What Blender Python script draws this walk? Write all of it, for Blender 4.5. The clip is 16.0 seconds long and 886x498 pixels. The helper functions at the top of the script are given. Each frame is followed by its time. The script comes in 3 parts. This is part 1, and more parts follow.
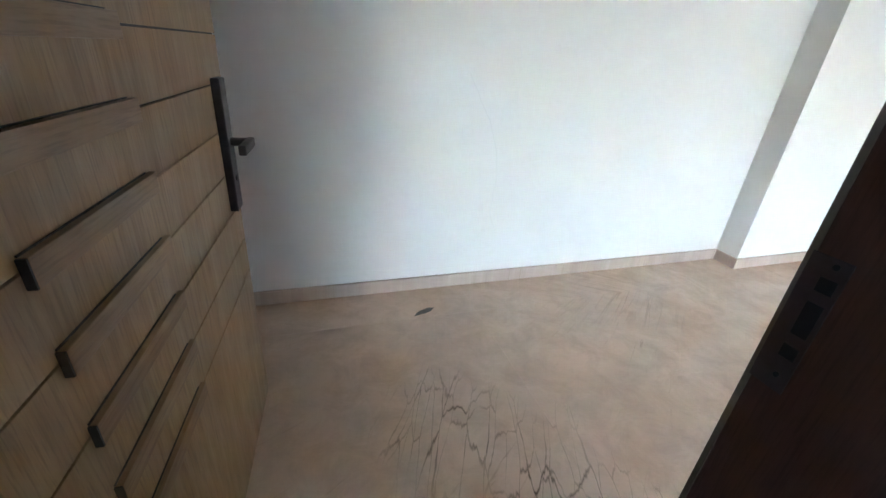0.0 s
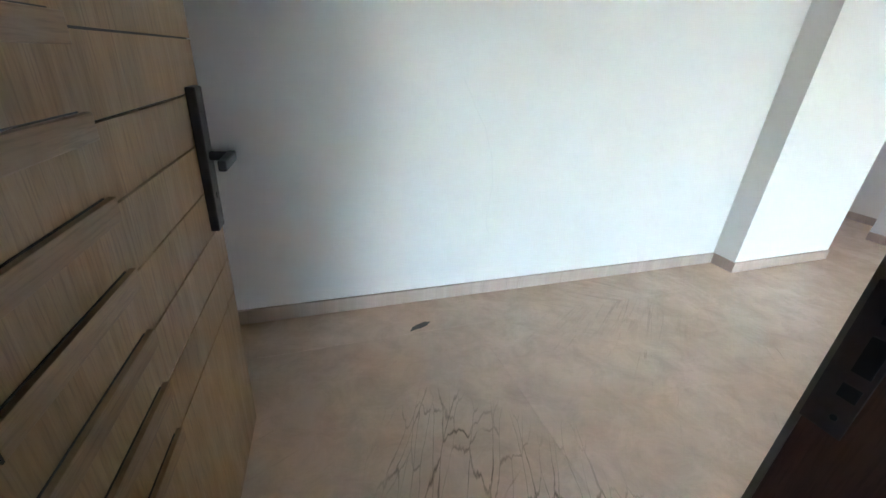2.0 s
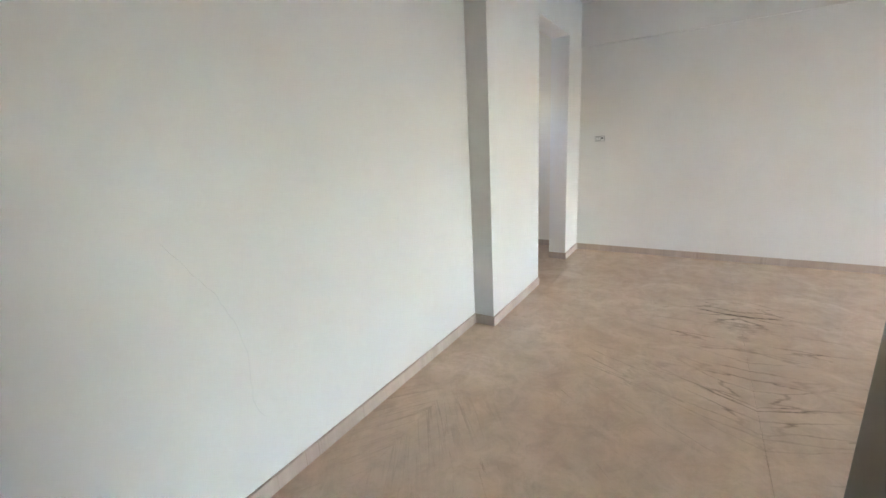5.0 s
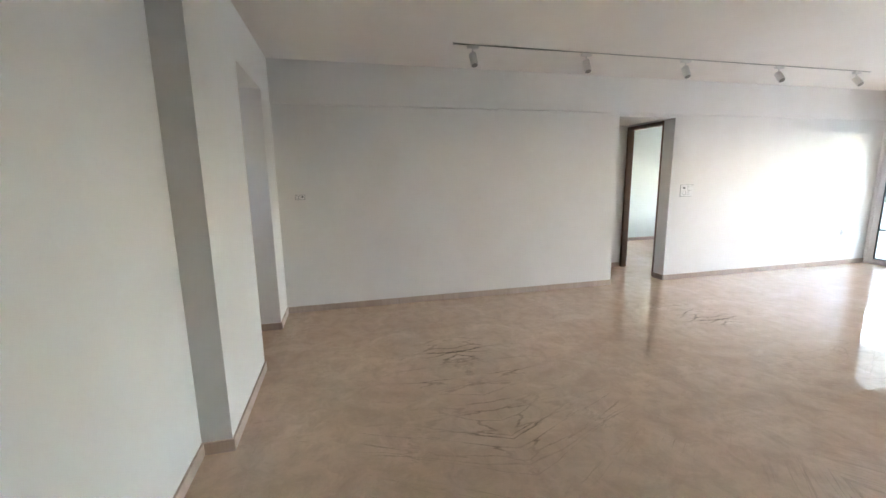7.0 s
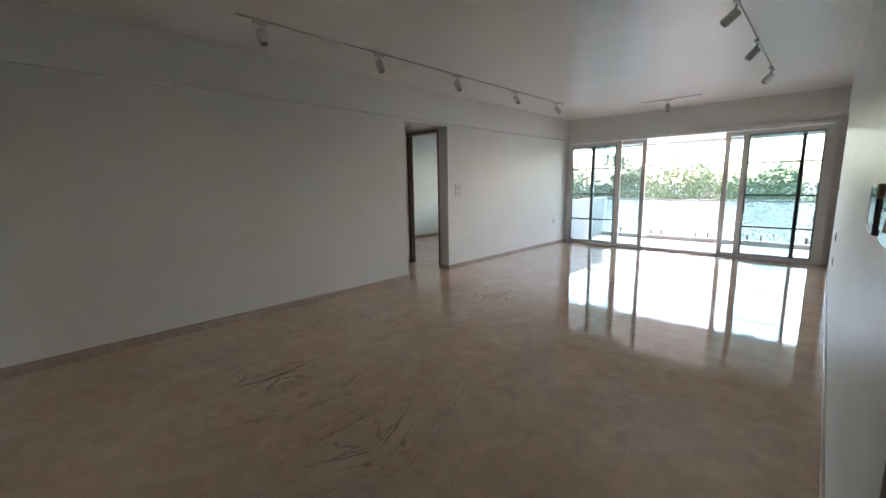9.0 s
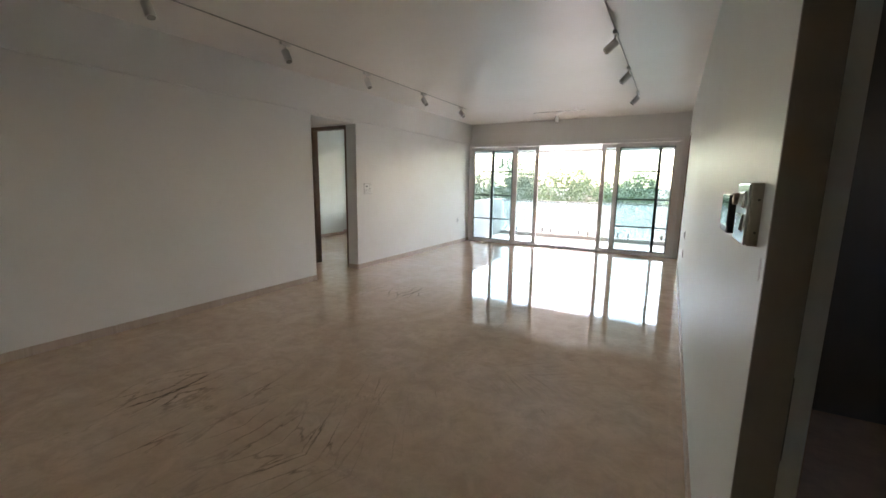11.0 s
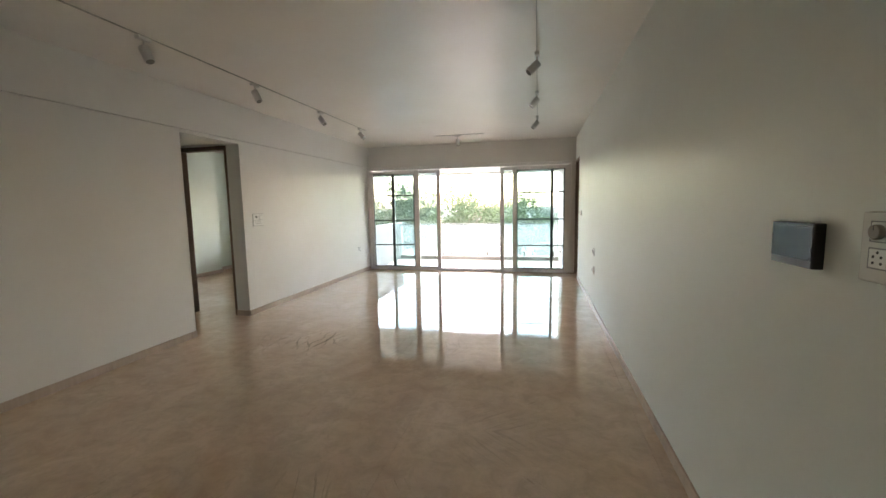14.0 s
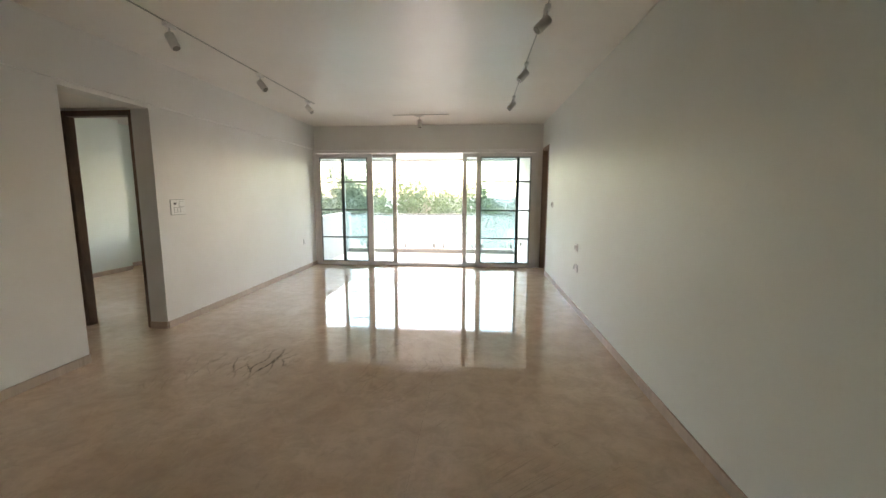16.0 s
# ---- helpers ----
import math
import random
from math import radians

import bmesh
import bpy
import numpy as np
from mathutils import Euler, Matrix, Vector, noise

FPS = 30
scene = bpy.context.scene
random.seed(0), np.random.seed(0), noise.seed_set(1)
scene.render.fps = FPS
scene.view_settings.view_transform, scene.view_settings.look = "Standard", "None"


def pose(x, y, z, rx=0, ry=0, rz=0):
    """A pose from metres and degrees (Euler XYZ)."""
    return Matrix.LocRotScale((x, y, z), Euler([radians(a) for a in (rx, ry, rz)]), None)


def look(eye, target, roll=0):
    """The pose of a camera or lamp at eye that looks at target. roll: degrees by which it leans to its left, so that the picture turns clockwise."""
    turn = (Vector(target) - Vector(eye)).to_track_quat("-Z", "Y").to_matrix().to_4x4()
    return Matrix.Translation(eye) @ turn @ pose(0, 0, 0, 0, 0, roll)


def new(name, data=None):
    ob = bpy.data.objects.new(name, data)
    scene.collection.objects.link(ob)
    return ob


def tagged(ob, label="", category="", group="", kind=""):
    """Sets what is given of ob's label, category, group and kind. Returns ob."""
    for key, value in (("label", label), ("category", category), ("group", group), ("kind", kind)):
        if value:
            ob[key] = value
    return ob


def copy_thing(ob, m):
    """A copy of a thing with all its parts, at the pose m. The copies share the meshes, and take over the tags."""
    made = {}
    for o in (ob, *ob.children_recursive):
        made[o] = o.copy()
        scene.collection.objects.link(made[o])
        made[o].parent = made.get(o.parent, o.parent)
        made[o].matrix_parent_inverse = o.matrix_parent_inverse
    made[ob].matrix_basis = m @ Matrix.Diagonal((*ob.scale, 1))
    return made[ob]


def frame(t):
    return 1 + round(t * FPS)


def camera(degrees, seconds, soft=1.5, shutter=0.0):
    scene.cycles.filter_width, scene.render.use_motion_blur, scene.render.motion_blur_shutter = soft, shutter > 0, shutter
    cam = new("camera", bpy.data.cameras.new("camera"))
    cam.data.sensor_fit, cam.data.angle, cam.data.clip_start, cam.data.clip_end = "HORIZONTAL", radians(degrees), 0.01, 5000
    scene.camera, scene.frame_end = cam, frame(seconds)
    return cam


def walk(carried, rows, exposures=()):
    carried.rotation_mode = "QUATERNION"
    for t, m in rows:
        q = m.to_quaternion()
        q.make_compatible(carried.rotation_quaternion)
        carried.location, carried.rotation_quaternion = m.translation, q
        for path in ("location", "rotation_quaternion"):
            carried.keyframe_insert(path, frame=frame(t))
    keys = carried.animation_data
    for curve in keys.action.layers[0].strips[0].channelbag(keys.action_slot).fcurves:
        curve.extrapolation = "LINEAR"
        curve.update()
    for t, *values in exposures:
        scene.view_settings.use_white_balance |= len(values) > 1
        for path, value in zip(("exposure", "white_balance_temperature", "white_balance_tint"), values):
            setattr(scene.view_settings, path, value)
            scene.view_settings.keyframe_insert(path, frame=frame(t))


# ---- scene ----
cam = camera(95.6, 16.0)
PATH = [
    (0, (0.279, 0.494, 1.202), (0.898, 2.187, 0.336), 4.8),
    (0.5, (0.279, 0.517, 1.172), (0.812, 2.087, 0.054), 6.1),
    (1, (0.28, 0.534, 1.161), (0.772, 2.035, -0.067), 6.3),
    (1.5, (0.284, 0.555, 1.17), (0.826, 2.1, 0.022), 6.8),
    (2, (0.284, 0.584, 1.2), (0.948, 2.271, 0.355), 4.3),
    (2.5, (0.281, 0.615, 1.236), (1.104, 2.346, 0.663), 2.7),
    (3, (0.274, 0.662, 1.251), (1.243, 2.35, 0.791), 2.0),
    (3.5, (0.283, 0.725, 1.238), (1.417, 2.26, 0.639), 2.6),
    (4, (0.343, 0.834, 1.263), (1.656, 2.197, 0.615), 1.7),
    (4.2, (0.376, 0.841, 1.279), (1.731, 2.175, 0.66), -0.4),
    (6.3, (0.597, 1.286, 1.555), (2.569, 1.412, 1.245), -1.6),
    (6.5, (0.636, 1.322, 1.558), (2.608, 1.279, 1.228), -1.3),
    (7, (0.742, 1.523, 1.546), (2.654, 1.046, 1.203), -0.9),
    (7.5, (0.812, 1.651, 1.534), (2.637, 0.934, 1.137), -0.9),
    (8, (0.947, 1.659, 1.491), (2.688, 0.732, 1.159), -1.5),
    (8.5, (1.075, 1.703, 1.475), (2.642, 0.509, 1.132), -0.2),
    (9, (1.112, 1.807, 1.439), (2.472, 0.376, 1.119), -0.9),
    (9.5, (1.195, 1.896, 1.458), (2.408, 0.339, 1.136), -1.7),
    (10, (1.173, 1.933, 1.452), (2.261, 0.285, 1.133), -1.3),
    (10.2, (1.176, 1.941, 1.453), (2.205, 0.254, 1.14), -0.5),
    (12.3, (1.23, 1.861, 1.423), (2.168, 0.128, 1.089), 0.9),
    (12.5, (1.289, 1.82, 1.423), (2.2, 0.069, 1.1), -0.4),
    (13, (1.383, 1.672, 1.485), (2.196, -0.136, 1.218), 0.0),
    (13.5, (1.569, 1.624, 1.487), (2.178, -0.272, 1.3), 0.4),
    (14, (1.752, 1.602, 1.484), (2.21, -0.332, 1.268), -1.0),
    (14.5, (1.853, 1.445, 1.461), (2.318, -0.488, 1.242), -0.5),
    (15, (1.868, 1.254, 1.429), (2.326, -0.681, 1.217), 1.7),
    (15.5, (2.096, 1.091, 1.454), (2.415, -0.874, 1.267), 1.4),
    (16, (2.263, 0.912, 1.472), (2.429, -1.063, 1.203), 0.1),
]
EXPOSURES = [(0, 6.7, 6400, 21), (2, 6.68, 6300, 17), (3, 6.53, 6450, 18), (4.2, 6.4, 6850, 20), (6.3, 6.08, 7350, 22.5), (7, 5.78, 7350, 22), (8, 4.88, 7300, 20), (8.5, 4.58, 7300, 20), (9, 4.4, 7400, 21), (10.2, 4.53, 7950, 23.5), (12.5, 4.6, 8350, 21), (14.5, 4.58, 8950, 20), (16, 4.55, 9050, 20)]
walk(cam, [(t, look(eye, target, roll)) for t, eye, target, roll in PATH], EXPOSURES)

# ---- world, sun, exposure ----
world = bpy.data.worlds.new("daylight")
scene.world = world
world.use_nodes = True
wt = world.node_tree
sky = wt.nodes.new("ShaderNodeTexSky")
sky.sky_type, sky.sun_disc = "NISHITA", False
sky.sun_elevation, sky.sun_rotation = radians(62), radians(180)
sky.air_density, sky.dust_density, sky.ozone_density = 1.0, 1.6, 1.0
wt.links.new(sky.outputs[0], wt.nodes["Background"].inputs[0])
wt.nodes["Background"].inputs[1].default_value = 0.15
sun = new("sun", bpy.data.lights.new("sun", "SUN"))
sun.data.energy, sun.data.angle, sun.data.color = 0.7, radians(12), (1.0, 0.97, 0.93)
sun.matrix_world = look((3, -14, 26.3), (3, 0, 0))

# ---- materials ----
def material(name):
    m = bpy.data.materials.new(name)
    m.use_nodes = True
    return m, m.node_tree.nodes, m.node_tree.links, m.node_tree.nodes["Principled BSDF"]


def mapping(nodes, links, scale=(1, 1, 1), turn=(0, 0, 0), source="Object"):
    """World-sized coordinates; things are built at true scale."""
    if source == "World":
        out = nodes.new("ShaderNodeNewGeometry").outputs["Position"]
    else:
        out = nodes.new("ShaderNodeTexCoord").outputs[source]
    mp = nodes.new("ShaderNodeMapping")
    mp.inputs["Scale"].default_value = scale
    mp.inputs["Rotation"].default_value = turn
    links.new(out, mp.inputs[0])
    return mp.outputs[0]


def noise_tex(nodes, links, vec, scale, detail=4.0, rough=0.55, distortion=0.0):
    n = nodes.new("ShaderNodeTexNoise")
    n.inputs["Scale"].default_value, n.inputs["Detail"].default_value = scale, detail
    n.inputs["Roughness"].default_value, n.inputs["Distortion"].default_value = rough, distortion
    links.new(vec, n.inputs["Vector"])
    return n.outputs["Fac"]


def ramp(nodes, links, fac, stops):
    r = nodes.new("ShaderNodeValToRGB")
    e = r.color_ramp.elements
    while len(e) < len(stops):
        e.new(0.5)
    for el, (p, c) in zip(e, stops):
        el.position, el.color = p, (c, c, c, 1) if isinstance(c, float) else (*c, 1)
    links.new(fac, r.inputs[0])
    return r.outputs[0]


def mix(nodes, links, fac, a, b, kind="MIX"):
    m = nodes.new("ShaderNodeMix")
    m.data_type, m.blend_type = "RGBA", kind
    for sock, v in ((m.inputs[0], fac), (m.inputs[6], a), (m.inputs[7], b)):
        if isinstance(v, (int, float)):
            sock.default_value = v
        elif isinstance(v, tuple):
            sock.default_value = (*v, 1)
        else:
            links.new(v, sock)
    return m.outputs[2]


def calc(nodes, links, op, a, b=0.0, c=0.0):
    m = nodes.new("ShaderNodeMath")
    m.operation = op
    for n, v in enumerate((a, b, c)):
        if isinstance(v, (int, float)):
            m.inputs[n].default_value = v
        else:
            links.new(v, m.inputs[n])
    return m.outputs[0]


def bump(nodes, links, bsdf, height, strength, distance=0.002):
    b = nodes.new("ShaderNodeBump")
    b.inputs["Strength"].default_value, b.inputs["Distance"].default_value = strength, distance
    links.new(height, b.inputs["Height"])
    links.new(b.outputs[0], bsdf.inputs["Normal"])


def painted(name, colour, rough=0.5, grime=0.04, relief=0.15, gloss=0.35):
    """Rolled wall paint: faint blotches and roller grain."""
    m, n, l, p = material(name)
    v = mapping(n, l, source="World")
    big = noise_tex(n, l, v, 1.1, 5, 0.6)
    fine = noise_tex(n, l, v, 160, 3, 0.6)
    dirty = tuple(c * (1 - grime * k) for c, k in zip(colour, (1.6, 1.9, 2.6)))
    f = ramp(n, l, big, ((0.35, 0.0), (0.75, 1.0)))
    l.new(mix(n, l, f, colour, dirty), p.inputs["Base Color"])
    l.new(ramp(n, l, big, ((0.3, rough - 0.015), (0.7, rough + 0.015))), p.inputs["Roughness"])
    bump(n, l, p, fine, relief, 0.001)
    p.inputs["Specular IOR Level"].default_value = gloss
    return m


def marble(name, base, dark, rough, veins=1.0):
    """Polished beige marble, book-matched across the slab rows."""
    m, n, l, p = material(name)
    pos = n.new("ShaderNodeNewGeometry").outputs["Position"]
    sep = n.new("ShaderNodeSeparateXYZ")
    l.new(pos, sep.inputs[0])
    fold = calc(n, l, "PINGPONG", calc(n, l, "ADD", sep.outputs[1], 30.0 - 0.6), 1.5)
    comb = n.new("ShaderNodeCombineXYZ")
    l.new(sep.outputs[0], comb.inputs[0])
    l.new(fold, comb.inputs[1])
    def grain(source, angle):
        """Coordinates drawn out along the vein direction and wrinkled."""
        mp = n.new("ShaderNodeMapping")
        mp.inputs["Rotation"].default_value = (0, 0, radians(angle))
        l.new(source, mp.inputs[0])
        mp2 = n.new("ShaderNodeMapping")
        mp2.inputs["Scale"].default_value = (0.42, 2.7, 1)
        l.new(mp.outputs[0], mp2.inputs[0])
        warp = n.new("ShaderNodeTexNoise")
        warp.inputs["Scale"].default_value, warp.inputs["Detail"].default_value = 1.5, 7
        l.new(mp2.outputs[0], warp.inputs["Vector"])
        add = n.new("ShaderNodeMix")
        add.data_type, add.blend_type = "RGBA", "LINEAR_LIGHT"
        add.inputs[0].default_value = 0.3
        l.new(mp2.outputs[0], add.inputs[6])
        l.new(warp.outputs["Color"], add.inputs[7])
        return add.outputs[2]

    def cracks(wv, scale, width, jitter, patch=0.41):
        w = n.new("ShaderNodeTexVoronoi")
        w.voronoi_dimensions, w.feature = "2D", "DISTANCE_TO_EDGE"
        w.inputs["Scale"].default_value, w.inputs["Randomness"].default_value = scale, 1.0
        l.new(wv, w.inputs["Vector"])
        keep = ramp(n, l, noise_tex(n, l, wv, jitter, 4, 0.6), ((patch, 0.0), (patch + 0.1, 1.0)))
        return calc(n, l, "MULTIPLY", ramp(n, l, w.outputs["Distance"], ((0.0, 1.0), (width, 0.55), (width * 2.2, 0.0))), keep)

    ragged = noise_tex(n, l, comb.outputs[0], 1.6, 3, 0.6)

    def cluster(cx, cy, rx, ry):
        """One knot of veins with a ragged rim."""
        dx = calc(n, l, "MULTIPLY", calc(n, l, "SUBTRACT", sep.outputs[0], cx), 1 / rx)
        dy = calc(n, l, "MULTIPLY", calc(n, l, "SUBTRACT", sep.outputs[1], cy), 1 / ry)
        d = calc(n, l, "ADD", calc(n, l, "MULTIPLY", dx, dx), calc(n, l, "MULTIPLY", dy, dy))
        return ramp(n, l, calc(n, l, "ADD", d, calc(n, l, "MULTIPLY", ragged, 1.6)), ((0.6, 1.0), (1.9, 0.0)))

    # eye-shaped flow: lines bow together away from the book-match seam
    bow = calc(n, l, "MAXIMUM", calc(n, l, "MULTIPLY_ADD", fold, -0.36, 1.0), 0.4)
    flow = n.new("ShaderNodeCombineXYZ")
    l.new(calc(n, l, "DIVIDE", calc(n, l, "SUBTRACT", sep.outputs[0], 3.75), bow), flow.inputs[0])
    l.new(calc(n, l, "MULTIPLY", fold, 0.24), flow.inputs[1])
    kink = n.new("ShaderNodeTexNoise")
    kink.inputs["Scale"].default_value, kink.inputs["Detail"].default_value, kink.inputs["Roughness"].default_value = 2.6, 8, 0.62
    l.new(flow.outputs[0], kink.inputs["Vector"])
    bent = n.new("ShaderNodeMix")
    bent.data_type, bent.blend_type = "RGBA", "LINEAR_LIGHT"
    bent.inputs[0].default_value = 0.17
    l.new(flow.outputs[0], bent.inputs[6])
    l.new(kink.outputs["Color"], bent.inputs[7])

    spread = ramp(n, l, noise_tex(n, l, comb.outputs[0], 0.55, 2, 0.5), ((0.54, 0.0), (0.70, 0.4)))
    gb = grain(pos, -66)
    va = calc(n, l, "MAXIMUM", cracks(bent.outputs[2], 3.2, 0.015, 2.3, 0.39), calc(n, l, "MULTIPLY", cracks(bent.outputs[2], 6.8, 0.021, 3.4, 0.40), 0.9))
    vb = calc(n, l, "MAXIMUM", cracks(gb, 3.4, 0.008, 2.0, 0.40), calc(n, l, "MULTIPLY", cracks(gb, 7.0, 0.015, 2.9, 0.38), 0.75))
    knots = calc(n, l, "MAXIMUM", cluster(3.4, 0.6, 2.5, 1.6), cluster(4.3, -2.2, 1.2, 0.9))
    vein = calc(n, l, "MAXIMUM", calc(n, l, "MULTIPLY", va, calc(n, l, "MAXIMUM", knots, spread)), calc(n, l, "MULTIPLY", vb, cluster(0.8, 1.15, 1.1, 1.05)))
    cloud = noise_tex(n, l, comb.outputs[0], 1.7, 7, 0.62, 0.9)
    light = tuple(min(1, c * 1.06) for c in base)
    warm = tuple(c * k for c, k in zip(base, (0.90, 0.86, 0.82)))
    col = mix(n, l, ramp(n, l, cloud, ((0.32, 0.0), (0.68, 1.0))), light, warm)
    streak = noise_tex(n, l, comb.outputs[0], 6.5, 8, 0.72, 0.5)
    col = mix(n, l, calc(n, l, "MULTIPLY", ramp(n, l, streak, ((0.42, 0.0), (0.66, 1.0))), 0.62), col, tuple(c * 0.80 for c in warm))
    fleck = ramp(n, l, noise_tex(n, l, flow.outputs[0], 21, 4, 0.7, 0.8), ((0.62, 0.0), (0.72, 1.0)))
    fleck = calc(n, l, "MULTIPLY", fleck, ramp(n, l, noise_tex(n, l, comb.outputs[0], 1.3, 3, 0.6), ((0.45, 0.1), (0.65, 0.6))))
    col = mix(n, l, fleck, col, tuple(c * k for c, k in zip(base, (0.5, 0.44, 0.4))))
    info = n.new("ShaderNodeObjectInfo")
    tone = calc(n, l, "MULTIPLY_ADD", info.outputs["Random"], 0.05, 0.975)
    hsv = n.new("ShaderNodeHueSaturation")
    l.new(tone, hsv.inputs["Value"])
    l.new(col, hsv.inputs["Color"])
    col = mix(n, l, calc(n, l, "MULTIPLY", vein, 0.97 * veins), hsv.outputs[0], dark)
    l.new(col, p.inputs["Base Color"])
    smear = noise_tex(n, l, pos, 2.2, 5, 0.65)
    l.new(ramp(n, l, smear, ((0.3, rough), (0.75, rough + 0.035))), p.inputs["Roughness"])
    wave = noise_tex(n, l, pos, 7.5, 4, 0.55)
    h = calc(n, l, "SUBTRACT", calc(n, l, "MULTIPLY", wave, 0.5), calc(n, l, "MULTIPLY", vein, 0.15))
    bump(n, l, p, h, 0.15, 0.01)
    return m


def wood(name, base, dark, rough=0.45, axis=2, scale=1.0):
    m, n, l, p = material(name)
    s = [14.0 * scale, 14.0 * scale, 14.0 * scale]
    s[axis] = 0.9 * scale
    v = mapping(n, l, tuple(s))
    g = noise_tex(n, l, v, 1.5, 9, 0.68, 1.6)
    pores = noise_tex(n, l, v, 14.0, 3, 0.6)
    broad = noise_tex(n, l, mapping(n, l), 2.3 * scale, 4, 0.6, 0.4)
    lit = tuple(c * 1.22 for c in base)
    col = mix(n, l, ramp(n, l, g, ((0.32, 0.0), (0.7, 1.0))), base, dark)
    col = mix(n, l, calc(n, l, "MULTIPLY", ramp(n, l, broad, ((0.45, 0.0), (0.7, 1.0))), 0.5), col, lit)
    col = mix(n, l, calc(n, l, "MULTIPLY", ramp(n, l, pores, ((0.5, 0.0), (0.66, 1.0))), 0.55), col, tuple(c * 0.72 for c in dark))
    l.new(col, p.inputs["Base Color"])
    l.new(ramp(n, l, g, ((0.3, rough - 0.08), (0.7, rough + 0.1))), p.inputs["Roughness"])
    bump(n, l, p, pores, 0.2, 0.001)
    return m


def plain(name, colour, rough=0.4, metal=0.0, spots=0.12, scale=40):
    m, n, l, p = material(name)
    f = noise_tex(n, l, mapping(n, l), scale, 4, 0.6)
    l.new(mix(n, l, ramp(n, l, f, ((0.35, 0.0), (0.7, 1.0))), colour, tuple(c * (1 - spots) for c in colour)), p.inputs["Base Color"])
    l.new(ramp(n, l, f, ((0.3, max(0.02, rough - 0.04)), (0.7, rough + 0.06))), p.inputs["Roughness"])
    p.inputs["Metallic"].default_value = metal
    return m


def glass(name, tint, gloss=0.0, haze=0.0):
    """Thin pane: clear with a Fresnel sheen, and a little milky haze where asked."""
    m, n, l, p = material(name)
    n.remove(p)
    clear, shine, film = n.new("ShaderNodeBsdfTransparent"), n.new("ShaderNodeBsdfGlossy"), n.new("ShaderNodeBsdfTranslucent")
    clear.inputs[0].default_value = (*tint, 1)
    film.inputs[0].default_value = (0.85, 0.9, 0.92, 1)
    shine.inputs["Roughness"].default_value = gloss
    fr = n.new("ShaderNodeFresnel")
    fr.inputs[0].default_value = 1.45
    a, b = n.new("ShaderNodeMixShader"), n.new("ShaderNodeMixShader")
    a.inputs[0].default_value = haze
    l.new(clear.outputs[0], a.inputs[1])
    l.new(film.outputs[0], a.inputs[2])
    l.new(fr.outputs[0], b.inputs[0])
    l.new(a.outputs[0], b.inputs[1])
    l.new(shine.outputs[0], b.inputs[2])
    l.new(b.outputs[0], n["Material Output"].inputs[0])
    return m


M_WALL = painted("wall_paint", (0.83, 0.82, 0.80), 0.42, 0.03)
# green cast of the light is mixed into this wall's white
M_WALL_SHINY = painted("green_cast_satin_paint", (0.785, 0.83, 0.795), 0.48, 0.02, 0.05, 0.2)
M_CEIL = painted("ceiling_paint", (0.87, 0.83, 0.79), 0.33, 0.03, 0.08, 0.8)
M_OUT = painted("outer_wall_paint", (0.78, 0.78, 0.76), 0.7, 0.08)
# passage paint warmed to cancel the blue skylight there
M_PASSAGE = painted("warmed_passage_paint", (0.83, 0.79, 0.71), 0.45, 0.03)
M_MINT = painted("mint_paint", (0.70, 0.79, 0.73), 0.5, 0.02)
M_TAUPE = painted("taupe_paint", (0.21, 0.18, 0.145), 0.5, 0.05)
# dark tone stands in for the unlit lobby
M_LOBBY = painted("dark_lobby_tone", (0.22, 0.2, 0.18), 0.6, 0.1)
M_FLOOR = marble("floor_marble", (0.70, 0.52, 0.395), (0.045, 0.028, 0.018), 0.016)
M_SKIRT = marble("skirting_marble", (0.54, 0.43, 0.36), (0.2, 0.14, 0.1), 0.42, 0.4)
M_JOINT = plain("joint_filler", (0.46, 0.36, 0.29), 0.6)
M_RAILSTEEL = plain("rail_steel", (0.3, 0.3, 0.3), 0.35, 0.6)
M_TILE = plain("balcony_tile", (0.42, 0.415, 0.41), 0.45, 0, 0.1, 6)
M_DOOR = wood("door_veneer", (0.35, 0.215, 0.108), (0.26, 0.152, 0.072), 0.5)
M_BATTEN = wood("batten_veneer", (0.30, 0.182, 0.097), (0.23, 0.135, 0.068), 0.5, 1)
# door core colour, also used to paint shade on and above the battens
M_EDGE_SHADE = plain("dark_door_edge_shade", (0.035, 0.025, 0.018), 0.6)
M_FRAME = wood("dark_frame_wood", (0.14, 0.07, 0.045), (0.085, 0.045, 0.03), 0.35)
M_BROWN = wood("brown_frame_wood", (0.20, 0.12, 0.08), (0.13, 0.08, 0.052), 0.45)
M_TEAK = wood("light_brown_frame_wood", (0.30, 0.205, 0.155), (0.22, 0.15, 0.11), 0.45)
M_GUN = plain("gunmetal", (0.085, 0.08, 0.085), 0.38, 0.7)
M_STEEL = plain("worn_steel", (0.12, 0.105, 0.095), 0.45, 0.7)
M_BLACK = plain("black_plastic", (0.02, 0.02, 0.022), 0.35)
M_SCREEN = plain("dark_screen", (0.03, 0.035, 0.04), 0.08, 0, 0.05)
M_WHITE = plain("white_plastic", (0.85, 0.85, 0.83), 0.3, 0, 0.05)
M_GREY = plain("grey_rim_and_gap", (0.28, 0.28, 0.28), 0.5)
M_SPOT = plain("white_lamp_enamel", (0.72, 0.71, 0.69), 0.4, 0, 0.06)
M_RAIL = plain("track_rail_enamel", (0.48, 0.46, 0.44), 0.5)
M_LENS = plain("lamp_lens", (0.35, 0.34, 0.32), 0.15)
M_ALU = plain("pale_aluminium", (0.86, 0.85, 0.84), 0.4, 0.0, 0.06)
